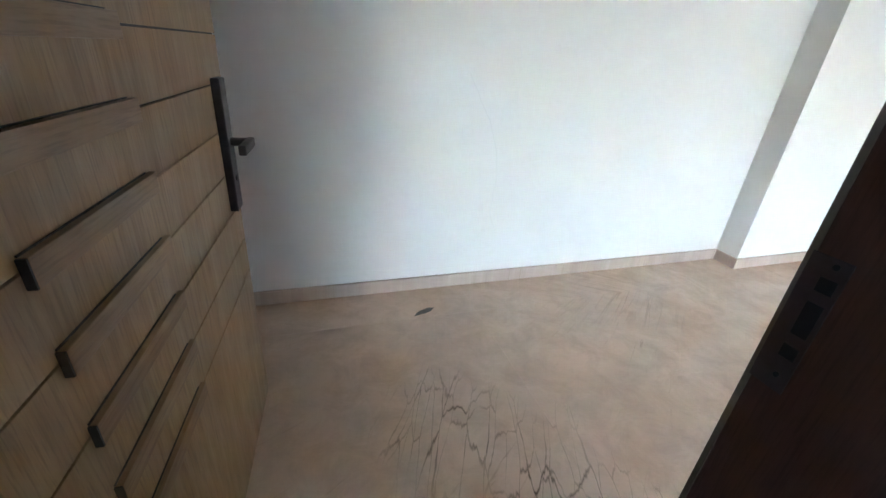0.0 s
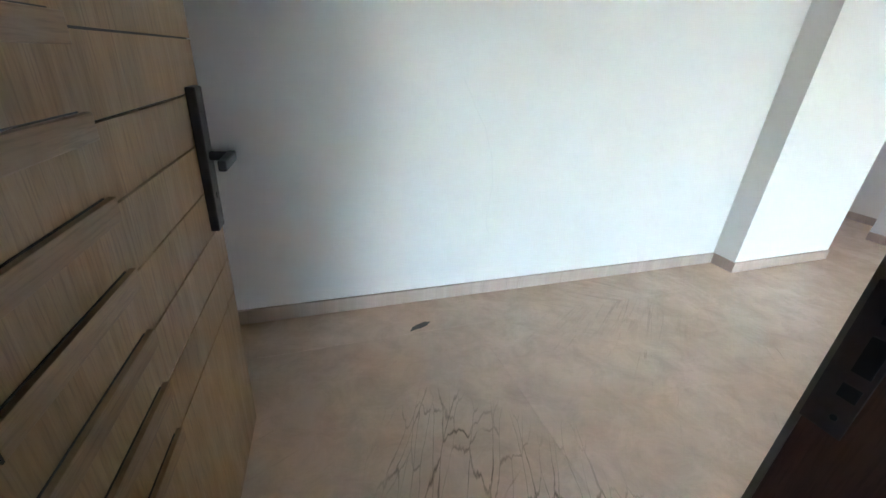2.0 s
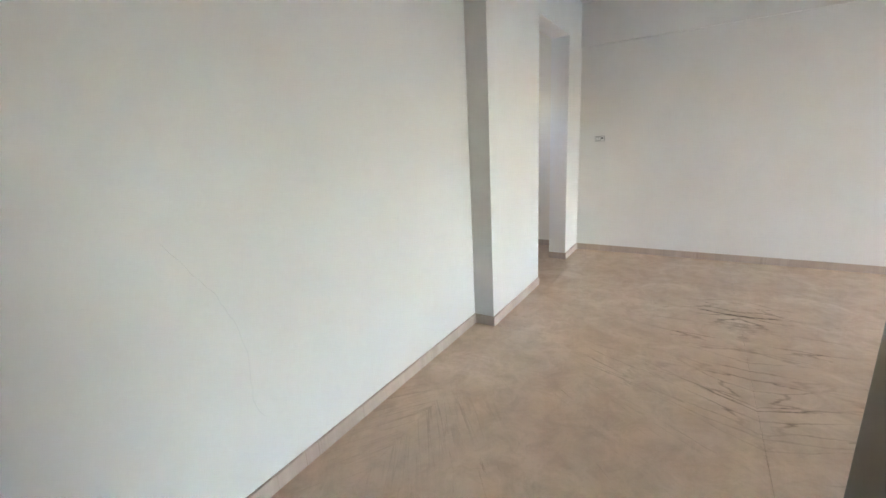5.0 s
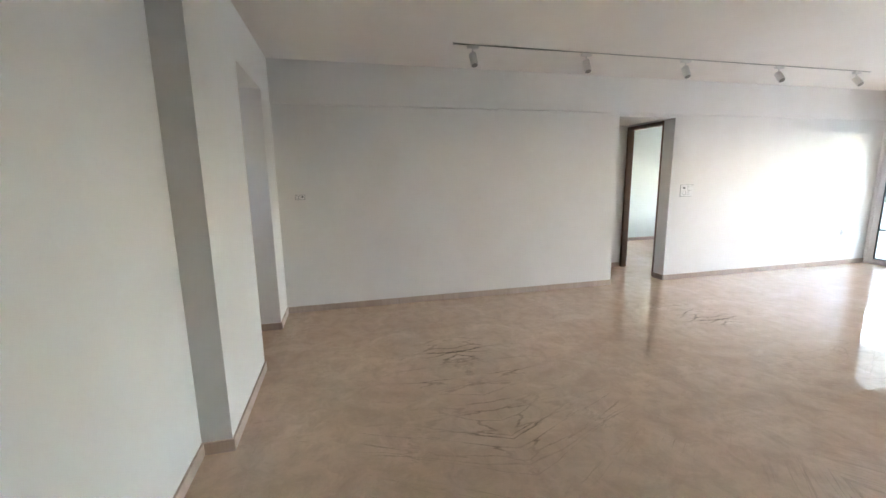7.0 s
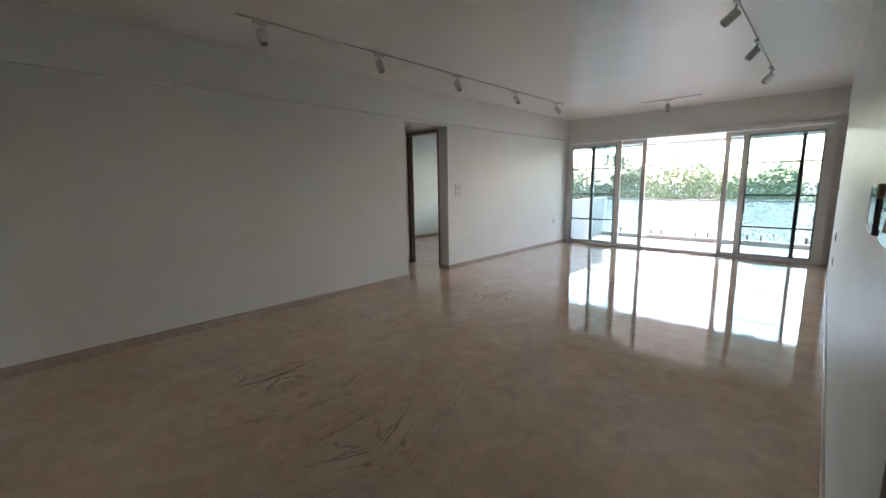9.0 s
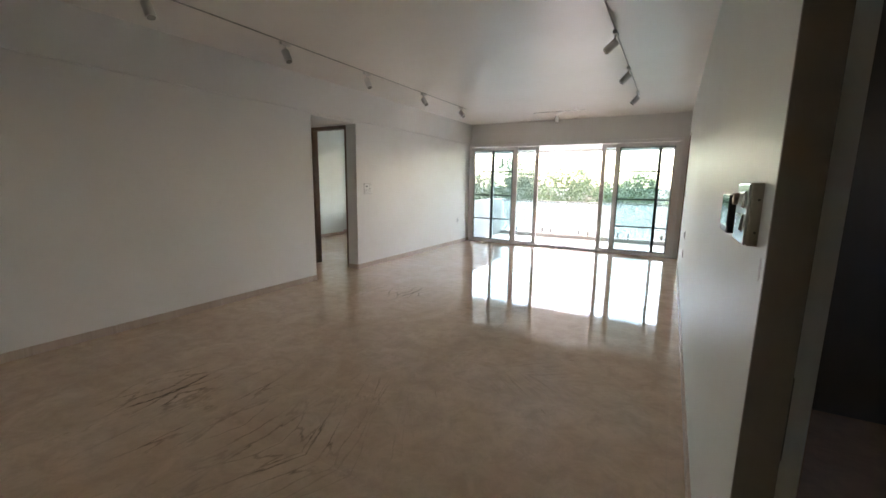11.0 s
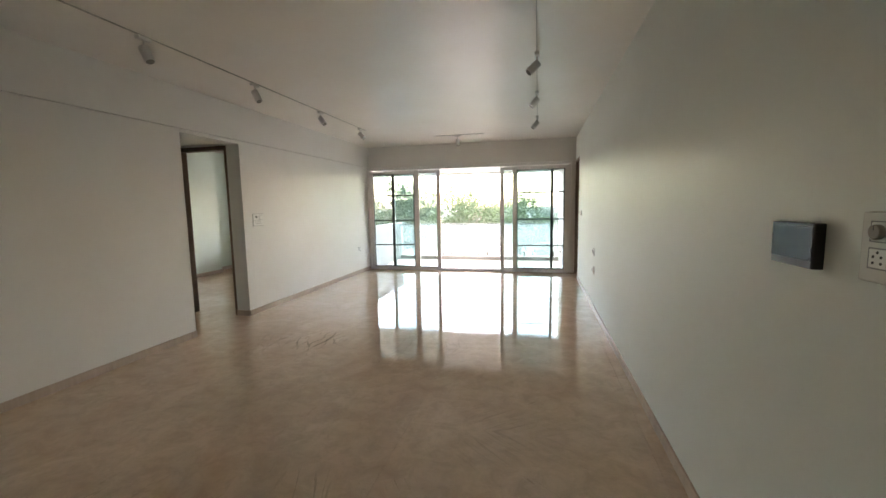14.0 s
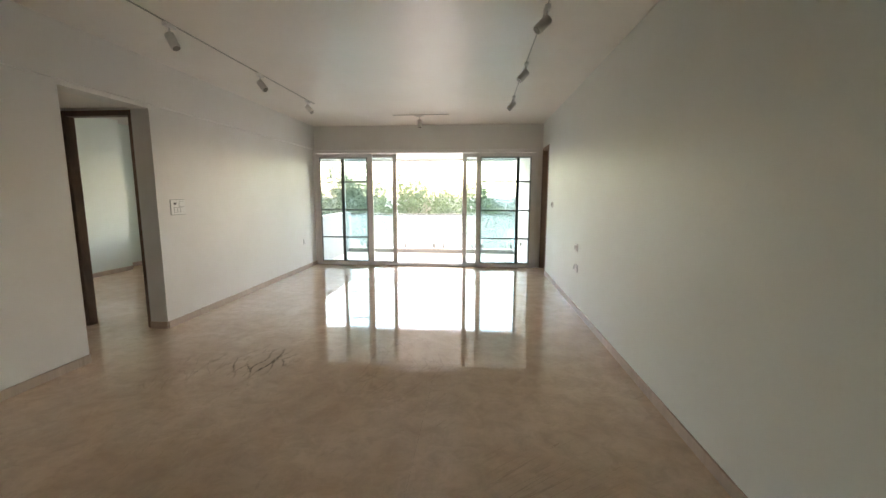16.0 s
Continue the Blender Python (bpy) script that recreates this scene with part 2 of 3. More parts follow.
M_BAR = plain("dark_window_bar", (0.12, 0.16, 0.17), 0.4)
M_PANE = glass("window_glass", (0.79, 0.875, 0.885))
M_RAILGLASS = glass("railing_glass", (0.85, 0.92, 0.94), 0.02, 0.10)
M_BOX = plain("shade_beige_box_plastic", (0.50, 0.44, 0.36), 0.5)
M_FILM = plain("filmed_white_plastic", (0.80, 0.80, 0.76), 0.07, 0, 0.08, 30)
M_KNOB = plain("taupe_plastic", (0.30, 0.25, 0.205), 0.45)
M_STAIN = plain("dark_smudge", (0.10, 0.085, 0.07), 0.5)
M_CRACK = plain("crack_shadow", (0.74, 0.73, 0.71), 0.8)
M_BARK = plain("bark", (0.12, 0.09, 0.065), 0.9, 0, 0.4, 12)
M_GROUND = plain("dusty_ground", (0.10, 0.12, 0.12), 0.9, 0, 0.3, 0.4)


def foliage(name, a, b):
    m, n, l, p = material(name)
    geo = n.new("ShaderNodeNewGeometry")
    l.new(mix(n, l, geo.outputs["Random Per Island"], a, b), p.inputs["Base Color"])
    p.inputs["Roughness"].default_value = 0.6
    thin = n.new("ShaderNodeBsdfTranslucent")
    thin.inputs[0].default_value = (*(min(1.0, c * 1.5) for c in b), 1)
    both = n.new("ShaderNodeMixShader")
    both.inputs[0].default_value = 0.2
    l.new(p.outputs[0], both.inputs[1])
    l.new(thin.outputs[0], both.inputs[2])
    l.new(both.outputs[0], n["Material Output"].inputs[0])
    return m


M_LEAF = foliage("leaves", (0.04, 0.068, 0.032), (0.085, 0.125, 0.06))
# leaf colour lightened to stand in for haze over the distance
M_LEAF_HAZE = foliage("haze_pale_leaves", (0.07, 0.095, 0.065), (0.11, 0.14, 0.095))
M_LEAF_Y = foliage("yellowing_leaves", (0.07, 0.08, 0.045), (0.12, 0.115, 0.07))

# ---- builders ----
def box_bm(x0, x1, y0, y1, z0, z1, bevel=0.0):
    bm = bmesh.new()
    bmesh.ops.create_cube(bm, size=1)
    for v in bm.verts:
        v.co = Vector(((x0 + x1) / 2 + v.co.x * (x1 - x0), (y0 + y1) / 2 + v.co.y * (y1 - y0), (z0 + z1) / 2 + v.co.z * (z1 - z0)))
    if bevel:
        bmesh.ops.bevel(bm, geom=bm.edges[:], offset=bevel, segments=2, affect="EDGES", profile=0.6)
    return bm


def cyl_bm(r, h, at=(0, 0, 0), axis="z", r2=None, seg=24, bevel=0.0):
    bm = bmesh.new()
    bmesh.ops.create_cone(bm, cap_ends=True, segments=seg, radius1=r, radius2=r if r2 is None else r2, depth=h)
    if bevel:
        ends = [e for e in bm.edges if abs(abs(e.verts[0].co.z) - h / 2) < 1e-5 and abs(e.verts[0].co.z - e.verts[1].co.z) < 1e-5]
        bmesh.ops.bevel(bm, geom=ends, offset=bevel, segments=2, affect="EDGES", profile=0.5)
    turn = {"z": Matrix(), "x": Matrix.Rotation(radians(90), 4, "Y"), "y": Matrix.Rotation(radians(90), 4, "X")}[axis]
    bmesh.ops.transform(bm, matrix=Matrix.Translation(at) @ turn, verts=bm.verts)
    for f in bm.faces:
        f.smooth = len(f.verts) == 4 and seg > 8
    return bm


def join(*bms):
    out = bmesh.new()
    for b in bms:
        me = bpy.data.meshes.new("tmp")
        b.to_mesh(me)
        b.free()
        out.from_mesh(me)
        bpy.data.meshes.remove(me)
    return out


def mesh_of(name, bm, mat):
    me = bpy.data.meshes.new(name)
    bm.to_mesh(me)
    bm.free()
    me.materials.append(mat)
    return me


def part(name, bm, mat, parent=None, label=""):
    ob = new(name, mesh_of(name, bm, mat))
    if parent:
        ob.parent = parent
    return tagged(ob, label)


def thing(name, label, category, group="", kind="", at=(0, 0, 0), turn=(0, 0, 0)):
    ob = new(name)
    ob.empty_display_size = 0.05
    ob.matrix_basis = pose(*at, *turn)
    return tagged(ob, label, category, group, kind)


def structure(name, bm, mat, label, category="wall"):
    return tagged(part(name, bm, mat), label, category, "", "structure")


# ---- plan ----
CEIL = 2.84
XR, XL = 0.987, 5.64          # faces of the two long walls
YE, YF, YC = 0.797, 2.38, 2.217  # entry wall face, foyer wall face, pier face
YB, YW = -7.29, -7.32          # beam face over the window, window plane

# ---- setting ----
floor = structure("floor", box_bm(-1.4, 9.6, -7.44, 5.2, -0.14, -0.003), M_JOINT, "beige joint bed under the polished marble slabs", "floor")
structure("ceiling", join(box_bm(-1.4, 9.6, -7.44, 2.58, CEIL, CEIL + 0.15), box_bm(3.95, 5.89, 2.58, 5.2, CEIL, CEIL + 0.15)), M_CEIL, "smooth off-white painted ceiling with a soft sheen", "ceiling")

W = "smooth off-white painted plaster wall"
# intercom wall, from the entry corner to the side door
structure("wall_intercom", join(box_bm(0.77, XR, -6.58, 0.45, 0, CEIL), box_bm(0.95, XR, 0.45, 0.787, 0, CEIL), box_bm(0.77, XR, YB, -6.58, 2.37, CEIL), box_bm(0.77, XR, -7.44, YB, 0, CEIL)),
          M_WALL_SHINY, "long off-white satin painted wall, tinted for a green cast, with a soft window sheen")
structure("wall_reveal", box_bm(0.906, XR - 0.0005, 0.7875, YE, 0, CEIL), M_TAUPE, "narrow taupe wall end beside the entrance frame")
# entry wall over and beside the door
structure("wall_entry", join(box_bm(-1.4, -0.045, 0.6, YE, 0, CEIL), box_bm(-0.045, 0.945, 0.66, YE, 2.24, CEIL)), M_WALL, W + " around the entrance door")
# lobby outside the flat: unseen walls added to block daylight; small hole lights jamb
structure("wall_lobby_unseen", join(box_bm(-1.4, 0.77, -1.6, -1.4, 0, CEIL), box_bm(-1.4, -1.2, -1.4, -1.0, 0, CEIL), box_bm(-1.4, -1.2, -0.7, 0.6, 0, CEIL), box_bm(-1.4, -1.2, -1.0, -0.7, 0, 1.6), box_bm(-1.4, -1.2, -1.0, -0.7, 2.0, CEIL)), M_LOBBY, "unseen dark lobby wall added outside the entrance door to block daylight")
# foyer wall, its beam and the pier
structure("wall_foyer", box_bm(-1.2, 3.105, YF, 2.58, 0, CEIL), M_WALL, "off-white foyer wall with a hairline crack")
structure("beam_foyer", box_bm(-1.2, 3.105, YC, YF, 2.43, CEIL), M_WALL, "off-white plastered beam over the foyer wall", "beam")
structure("wall_foyer_end", box_bm(-1.4, -1.2, YE, 2.58, 0, CEIL), M_WALL, W + " closing the foyer")
structure("wall_pier", box_bm(3.105, 4.148, YC, 2.58, 0, CEIL), M_WALL, "off-white pier standing proud of the foyer wall")
structure("wall_passage_head", box_bm(4.148, 5.112, YC, 2.41, 2.43, CEIL), M_WALL, "off-white lintel over the passage opening")
structure("wall_passage_cheek", box_bm(5.112, XL, YC, 2.41, 0, CEIL), M_WALL, "narrow off-white wall beside the passage opening")
# passage walls; the high slit is added, unseen, to let skylight in
structure("wall_passage", join(box_bm(5.69, 5.89, 2.41, 5.0, 0, CEIL), box_bm(3.95, 4.148, 2.58, 3.45, 0, CEIL), box_bm(3.95, 4.148, 4.35, 5.0, 0, CEIL), box_bm(3.95, 4.148, 3.45, 4.35, 2.05, CEIL), box_bm(3.95, 4.148, 3.45, 4.35, 0, 1.74), box_bm(3.95, 5.89, 5.0, 5.2, 0, CEIL)), M_PASSAGE, "pale passage walls, warmed in colour against the blue skylight")
# long wall with the vestibule opening
structure("wall_long", join(box_bm(XL, 5.84, -2.19, 2.41, 0, CEIL), box_bm(XL, 5.84, -7.44, -3.10, 0, CEIL), box_bm(XL, 5.84, -3.10, -2.19, 2.345, CEIL)), M_WALL, "long off-white painted wall with a doorway opening")
structure("beam_long", box_bm(5.605, XL, YB, YC, 2.385, CEIL), M_WALL, "shallow plastered beam along the top of the long wall", "beam")
# vestibule and bedroom
structure("wall_vestibule", join(box_bm(6.64, 6.84, -3.21, -1.2, 0, CEIL), box_bm(5.84, 6.84, -1.2, -1.0, 0, CEIL), box_bm(5.84, 6.64, -3.21, -3.10, 2.34, CEIL)), M_WALL, "off-white walls of the small vestibule")
structure("ceiling_vestibule", box_bm(5.84, 6.64, -3.10, -1.2, 2.36, 2.42), M_CEIL, "low off-white vestibule ceiling", "ceiling")
structure("wall_bedroom", join(box_bm(9.02, 9.6, -6.36, -3.12, 0, CEIL), box_bm(9.3, 9.6, -7.44, -6.36, 0, CEIL), box_bm(6.84, 9.6, -3.12, -2.92, 0, CEIL),
          box_bm(5.84, 7.0, -7.44, -7.3, 0, CEIL), box_bm(8.3, 9.3, -7.44, -7.3, 0, CEIL), box_bm(7.0, 8.3, -7.44, -7.3, 2.25, CEIL), box_bm(7.0, 8.3, -7.44, -7.3, 0, 0.8)),
          M_MINT, "pale mint walls of the bedroom beyond the doorway")
# beam over the window and the nib beside it
structure("beam_window", box_bm(XR, XL, -7.44, YB, 2.365, CEIL), M_WALL, "off-white plastered beam over the sliding window", "beam")
structure("wall_window_nib", box_bm(XR, 1.075, -7.44, YB, 0, 2.365), M_WALL, "narrow off-white nib beside the sliding window")


def skirting(*runs):
    for n, (x0, x1, y0, y1) in enumerate(runs):
        structure("baseboard", box_bm(x0, x1, y0, y1, 0, 0.076, 0.003), M_SKIRT, "low beige marble skirting along the wall", "baseboard")


S = 0.014
skirting((-1.2, 3.105, YF - S, YF), (3.105 - S, 3.105, YC - S, YF - S), (3.105, 4.148, YC - S, YC), (5.112 - S, XL - S, YC - S, YC),
         (5.112 - S, 5.112, YC, 2.41), (4.148, 4.148 + S, YC, 2.58), (XL - S, XL, -2.19, YC - S), (XL - S, XL, -7.3, -3.10), (XL, 5.84, -3.10, -3.10 + S),
         (XR, XR + S, -6.58, YE), (5.69 - S, 5.69, 2.41, 5.0), (6.64 - S, 6.64, -3.1, -1.2), (9.02 - S, 9.02, -6.36, -3.12), (9.02, 9.3, -6.36 - S, -6.36),
         (9.3 - S, 9.3, -7.3, -6.36 - S), (XL, 5.84, -2.19 - S, -2.19))

# ---- entrance door ----
frame_1 = thing("door_frame", "dark brown polished wooden entrance door frame", "door frame", kind="structure")
part("jamb", box_bm(0.904, 0.949, 0.451, 0.7865, 0, 2.24, 0.002), M_FRAME, frame_1)
part("jamb", box_bm(-0.045, 0.0, 0.44, YE - 0.003, 0, 2.24, 0.004), M_FRAME, frame_1)
part("head", box_bm(0.0, 0.904, 0.665, YE - 0.003, 2.195, 2.24, 0.004), M_FRAME, frame_1)
strike = part("strike_plate", box_bm(0.9015, 0.904, 0.742, 0.789, 0.80, 1.01, 0.001), M_STEEL, frame_1, "worn steel strike plate with dark latch slots")
for z0, z1 in ((0.855, 0.875), (0.893, 0.945), (0.962, 0.982)):
    part("latch_slot", box_bm(0.9008, 0.9018, 0.748, 0.768, z0, z1), M_BLACK, strike)
for z in (0.825, 1.0):
    part("screw", cyl_bm(0.004, 0.002, (0.9012, 0.758, z), "x", seg=10), M_BLACK, strike)

door = thing("entrance_door", "open light brown veneered entrance door with horizontal grooves", "door", at=(0.002, 0.822, 0), turn=(0, 0, -5.0))
# local: width along +y, room face at x = 0
PITCH, Z0, WIDTH, TALL = 0.1121, 0.983, 0.945, 2.17
cuts = sorted(Z0 + PITCH * k for k in range(-8, 11) if 0.5 < Z0 + PITCH * k < TALL - 0.03)
edges = [0.008] + cuts + [TALL]
part("core", box_bm(-0.045, -0.006, 0, WIDTH, 0.008, TALL), M_EDGE_SHADE, door)
for a, b in zip(edges, edges[1:]):
    part("panel_board", box_bm(-0.006, 0.0, 0.0005, WIDTH - 0.0005, a + 0.0018, b - 0.0018, 0.0008), M_DOOR, door)
for z in cuts:
    b = part("batten", box_bm(0.0, 0.010, 0.115, 0.420, z - 0.019, z + 0.016, 0.0012), M_BATTEN, door)
    # batten end coloured dark for its side turned from the light
    part("end_cap", box_bm(0.0005, 0.0098, 0.112, 0.1148, z - 0.0185, z + 0.0155), M_EDGE_SHADE, b, "batten end darkened for facing away from the light")
    # thin dark strip stands in for the shadow over the batten
    part("shadow_strip", box_bm(0.0, 0.002, 0.115, 0.405, z + 0.0163, z + 0.0182), M_EDGE_SHADE, b, "dark strip painting the shadow line above the batten")
handle = part("handle_plate", box_bm(0.0, 0.021, 0.833, 0.889, 0.772, 1.112, 0.004), M_GUN, door, "long dark gunmetal handle plate")
part("spindle", cyl_bm(0.011, 0.055, (0.038, 0.862, 0.957), "x", bevel=0.002), M_GUN, handle)
part("lever", box_bm(0.058, 0.076, 0.76, 0.878, 0.944, 0.968, 0.004), M_GUN, handle)
part("keyhole", cyl_bm(0.008, 0.004, (0.0215, 0.862, 0.86), "x", seg=16), M_BLACK, handle)
for z in (0.3, 1.1, 1.9):
    part("hinge", cyl_bm(0.009, 0.1, (-0.004, -0.008, z), "z", seg=14), M_STEEL, door)

# ---- doorway to the bedroom, in the vestibule ----
bf = thing("door_frame", "brown wooden bedroom door frame without a leaf", "door frame", kind="structure")
part("jamb", box_bm(5.843, 5.885, -3.21, -3.108, 0, 2.335, 0.003), M_BROWN, bf)
part("jamb", box_bm(6.592, 6.637, -3.21, -3.108, 0, 2.335, 0.003), M_BROWN, bf)
part("head", box_bm(5.885, 6.592, -3.21, -3.108, 2.28, 2.335, 0.003), M_BROWN, bf)

# ---- side door at the far end of the intercom wall ----
sf = thing("door_frame", "brown wooden door frame lining the side opening", "door frame", kind="structure")
part("jamb", box_bm(0.78, XR + 0.004, YB + 0.001, YB + 0.05, 0, 2.32, 0.003), M_TEAK, sf)
part("jamb", box_bm(0.78, XR + 0.004, -6.63, -6.582, 0, 2.32, 0.003), M_TEAK, sf)
part("head", box_bm(0.78, XR + 0.004, YB + 0.001, -6.582, 2.32, 2.368, 0.003), M_TEAK, sf)
sd = thing("side_door", "closed brown wooden side door set back in its frame", "door")
part("leaf", box_bm(0.80, 0.84, YB + 0.053, -6.633, 0.006, 2.317, 0.002), M_TEAK, sd)

# ---- sliding window ----
win = thing("window_1", "wide champagne aluminium sliding window with dark glazing bars", "window", kind="structure")
X0, X1, ZT = 1.078, XL - 0.003, 2.36
fr = part("window_frame", join(box_bm(X0, X1, YW - 0.09, YW + 0.06, 2.30, ZT, 0.004), box_bm(X0, X1, YW - 0.09, YW + 0.06, 0, 0.035, 0.004),
     box_bm(X0, X0 + 0.055, YW - 0.09, YW + 0.06, 0.035, 2.30, 0.004), box_bm(X1 - 0.045, X1, YW - 0.09, YW + 0.06, 0.035, 2.30, 0.004)), M_ALU, win)
for dy in (-0.03, 0.0, 0.03):
    part("track_rib", box_bm(X0 + 0.056, X1 - 0.046, YW + dy - 0.003, YW + dy + 0.003, 0.0355, 0.047), M_ALU, win)


def sash(x0, x1, y, bars, far_stile=None, wide=(0.085, 0.085)):
    """A sliding leaf; bars: with dark bars inside the glass."""
    s = part("sash", join(box_bm(x0, x0 + wide[0], y - 0.02, y + 0.02, 0.05, 2.29, 0.004), box_bm(x1 - wide[1], x1, y - 0.02, y + 0.02, 0.05, 2.29, 0.004),
             box_bm(x0 + wide[0], x1 - wide[1], y - 0.02, y + 0.02, 2.215, 2.29, 0.004), box_bm(x0 + wide[0], x1 - wide[1], y - 0.02, y + 0.02, 0.05, 0.075, 0.003)), M_ALU, win)
    a, b = x0 + wide[0], x1 - wide[1]
    g = part("pane", box_bm(a - 0.005, b + 0.005, y - 0.004, y + 0.004, 0.07, 2.22), M_PANE, s)
    g.visible_shadow = False
    if bars:
        for z in (0.585, 1.155, 1.725):
            part("dark_bar", box_bm(a, b, y + 0.0042, y + 0.012, z - 0.014, z + 0.014), M_BAR, s)
        # dark upright added over the far sash's stile, backlit tone in its colour
        part("dark_bar", box_bm(far_stile - 0.028, far_stile + 0.028, y - 0.018, y - 0.0042, 0.075, 2.215), M_BAR, s)
        for q0, q1, r0, r1 in ((a, a + 0.024, 0.075, 2.215), (b - 0.024, b, 0.075, 2.215), (a + 0.024, b - 0.024, 2.19, 2.215), (a + 0.024, b - 0.024, 0.075, 0.095)):
            part("glazing_bead", box_bm(q0, q1, y + 0.0042, y + 0.012, r0, r1), M_BAR, s)
    return s


sash(4.40, 5.59, YW + 0.03, True, 5.035, (0.11, 0.08))
sash(3.915, 5.06, YW - 0.03, False, None, (0.085, 0.056))
sash(1.12, 2.285, YW + 0.03, True, 1.46, (0.085, 0.085))
sash(1.435, 2.56, YW - 0.03, False, None, (0.056, 0.085))

# ---- balcony ----
BF, RY = -0.11, -10.0          # balcony floor level, railing line
structure("balcony_floor", box_bm(0.6, 9.6, -10.2, -7.44, -0.3, BF), M_TILE, "pale tiled balcony floor one step below the room", "floor")
structure("balcony_ceiling", join(box_bm(0.6, 9.6, -10.12, -7.44, 2.42, 2.62), box_bm(0.6, 9.6, -10.16, -10.09, 2.355, 2.66)), M_OUT, "white balcony slab with a narrow drip edge", "ceiling")
structure("balcony_wall", box_bm(0.6, 1.18, -10.2, -7.44, BF, 2.42), M_OUT, "white balcony side wall", "wall")
structure("balcony_parapet", box_bm(5.81, 5.95, -10.2, -7.44, BF, 0.98, 0.006), M_TILE, "pale plastered low side wall of the balcony", "wall")
structure("balcony_kerb", box_bm(1.18, 5.81, RY - 0.07, RY + 0.07, BF, 0.0, 0.006), M_TILE, "low pale kerb under the glass railing", "kerb")
rail = thing("glass_railing", "greenish glass balcony railing with a slim steel top rail", "railing")
joints = [1.20, 2.25, 3.30, 4.36, 5.42, 5.808]
for a, b in zip(joints, joints[1:]):
    g = part("glass_panel", box_bm(a + 0.008, b - 0.008, RY - 0.006, RY + 0.006, 0.02, 0.92, 0.001), M_RAILGLASS, rail)
    g.visible_shadow = False
    for x in ((a + 0.13, b - 0.13) if b - a > 0.6 else ()):
        part("spigot", box_bm(x - 0.022, x + 0.022, RY - 0.025, RY + 0.025, 0.0, 0.14, 0.004), M_STEEL, rail)
        part("button", cyl_bm(0.014, 0.03, (x, RY + 0.012, 0.84), "y", seg=12), M_STEEL, rail, "small round steel glass clamp")
part("top_rail", box_bm(1.18, 5.81, RY - 0.02, RY + 0.02, 0.92, 0.95, 0.006), M_RAILSTEEL, rail)
lamp = thing("balcony_socket", "small dark fitting on the balcony side wall", "fitting")
part("cover", box_bm(1.18, 1.21, -8.92, -8.86, 0.24, 0.32, 0.006), M_BLACK, lamp)
part("lip", box_bm(1.21, 1.214, -8.915, -8.865, 0.245, 0.26, 0.001), M_STEEL, lamp)

# ---- track lights ----
def track(name, at, length, along, label):
    t = thing(name, label, "track light", at=at)
    h = length / 2
    if along == "y":
        part("rail", box_bm(-0.004, 0.004, -h, h, -0.010, 0, 0.002), M_RAIL, t)
        for s in (-1, 1):
            part("end_cap", box_bm(-0.0125, 0.0125, s * h - 0.01, s * h + 0.01, -0.0135, 0.0, 0.002), M_SPOT, t)
    else:
        part("rail", box_bm(-h, h, -0.004, 0.004, -0.010, 0, 0.002), M_RAIL, t)
        for s in (-1, 1):
            part("end_cap", box_bm(s * h - 0.01, s * h + 0.01, -0.0125, 0.0125, -0.0135, 0.0, 0.002), M_SPOT, t)
    return t


track("track_rail", (4.755, -2.43, CEIL), 5.62, "y", "long slim grey track rail on the ceiling")
track("track_rail", (1.772, -2.43, CEIL), 5.62, "y", "long slim grey track rail on the ceiling")
track("track_rail", (3.25, -6.22, CEIL), 0.97, "x", "short slim grey track rail on the ceiling")


def spotlight():
    s = thing("track_spotlight", "white cylindrical spotlight hanging from the ceiling track", "spotlight", "spotlights on the ceiling tracks")
    part("adapter", box_bm(-0.02, 0.02, -0.055, 0.055, -0.04, -0.0125, 0.004), M_SPOT, s)
    part("stem", cyl_bm(0.007, 0.055, (0, 0, -0.065), seg=12), M_SPOT, s)
    part("bracket", box_bm(-0.012, 0.012, -0.014, 0.014, -0.105, -0.088, 0.003), M_SPOT, s)
    return s


def head(s, tilt, spin):
    bm = cyl_bm(0.036, 0.125, (0, 0, -0.045), seg=32, bevel=0.004)
    lens = cyl_bm(0.029, 0.004, (0, 0, -0.1085), seg=24)
    m = Matrix.Translation((0, 0, -0.105)) @ Matrix.Rotation(radians(spin), 4, "Z") @ Matrix.Rotation(radians(tilt), 4, "X")
    for b in (bm, lens):
        bmesh.ops.transform(b, matrix=m, verts=b.verts)
    h = part("lamp_head", bm, M_SPOT, s)
    part("lens", lens, M_LENS, h)


for x, ys, tilt, spin in ((4.755, (0.19, -1.07, -2.34, -3.71, -5.01), (24, 26, 28, 40, 44), (95, 90, 85, 75, 75)),
                          (1.772, (-2.28, -3.56, -4.98), (46, 42, 40), (-70, -75, -80))):
    for y, a, b in zip(ys, tilt, spin):
        s = spotlight()
        s.matrix_basis = pose(x, y, CEIL)
        head(s, a, b)
s = spotlight()
s.matrix_basis = pose(3.275, -6.22, CEIL, 0, 0, 90)
part("cover", box_bm(-0.045, 0.045, -0.085, 0.085, -0.03, -0.0128, 0.005), M_SPOT, s)
head(s, 4, 0)

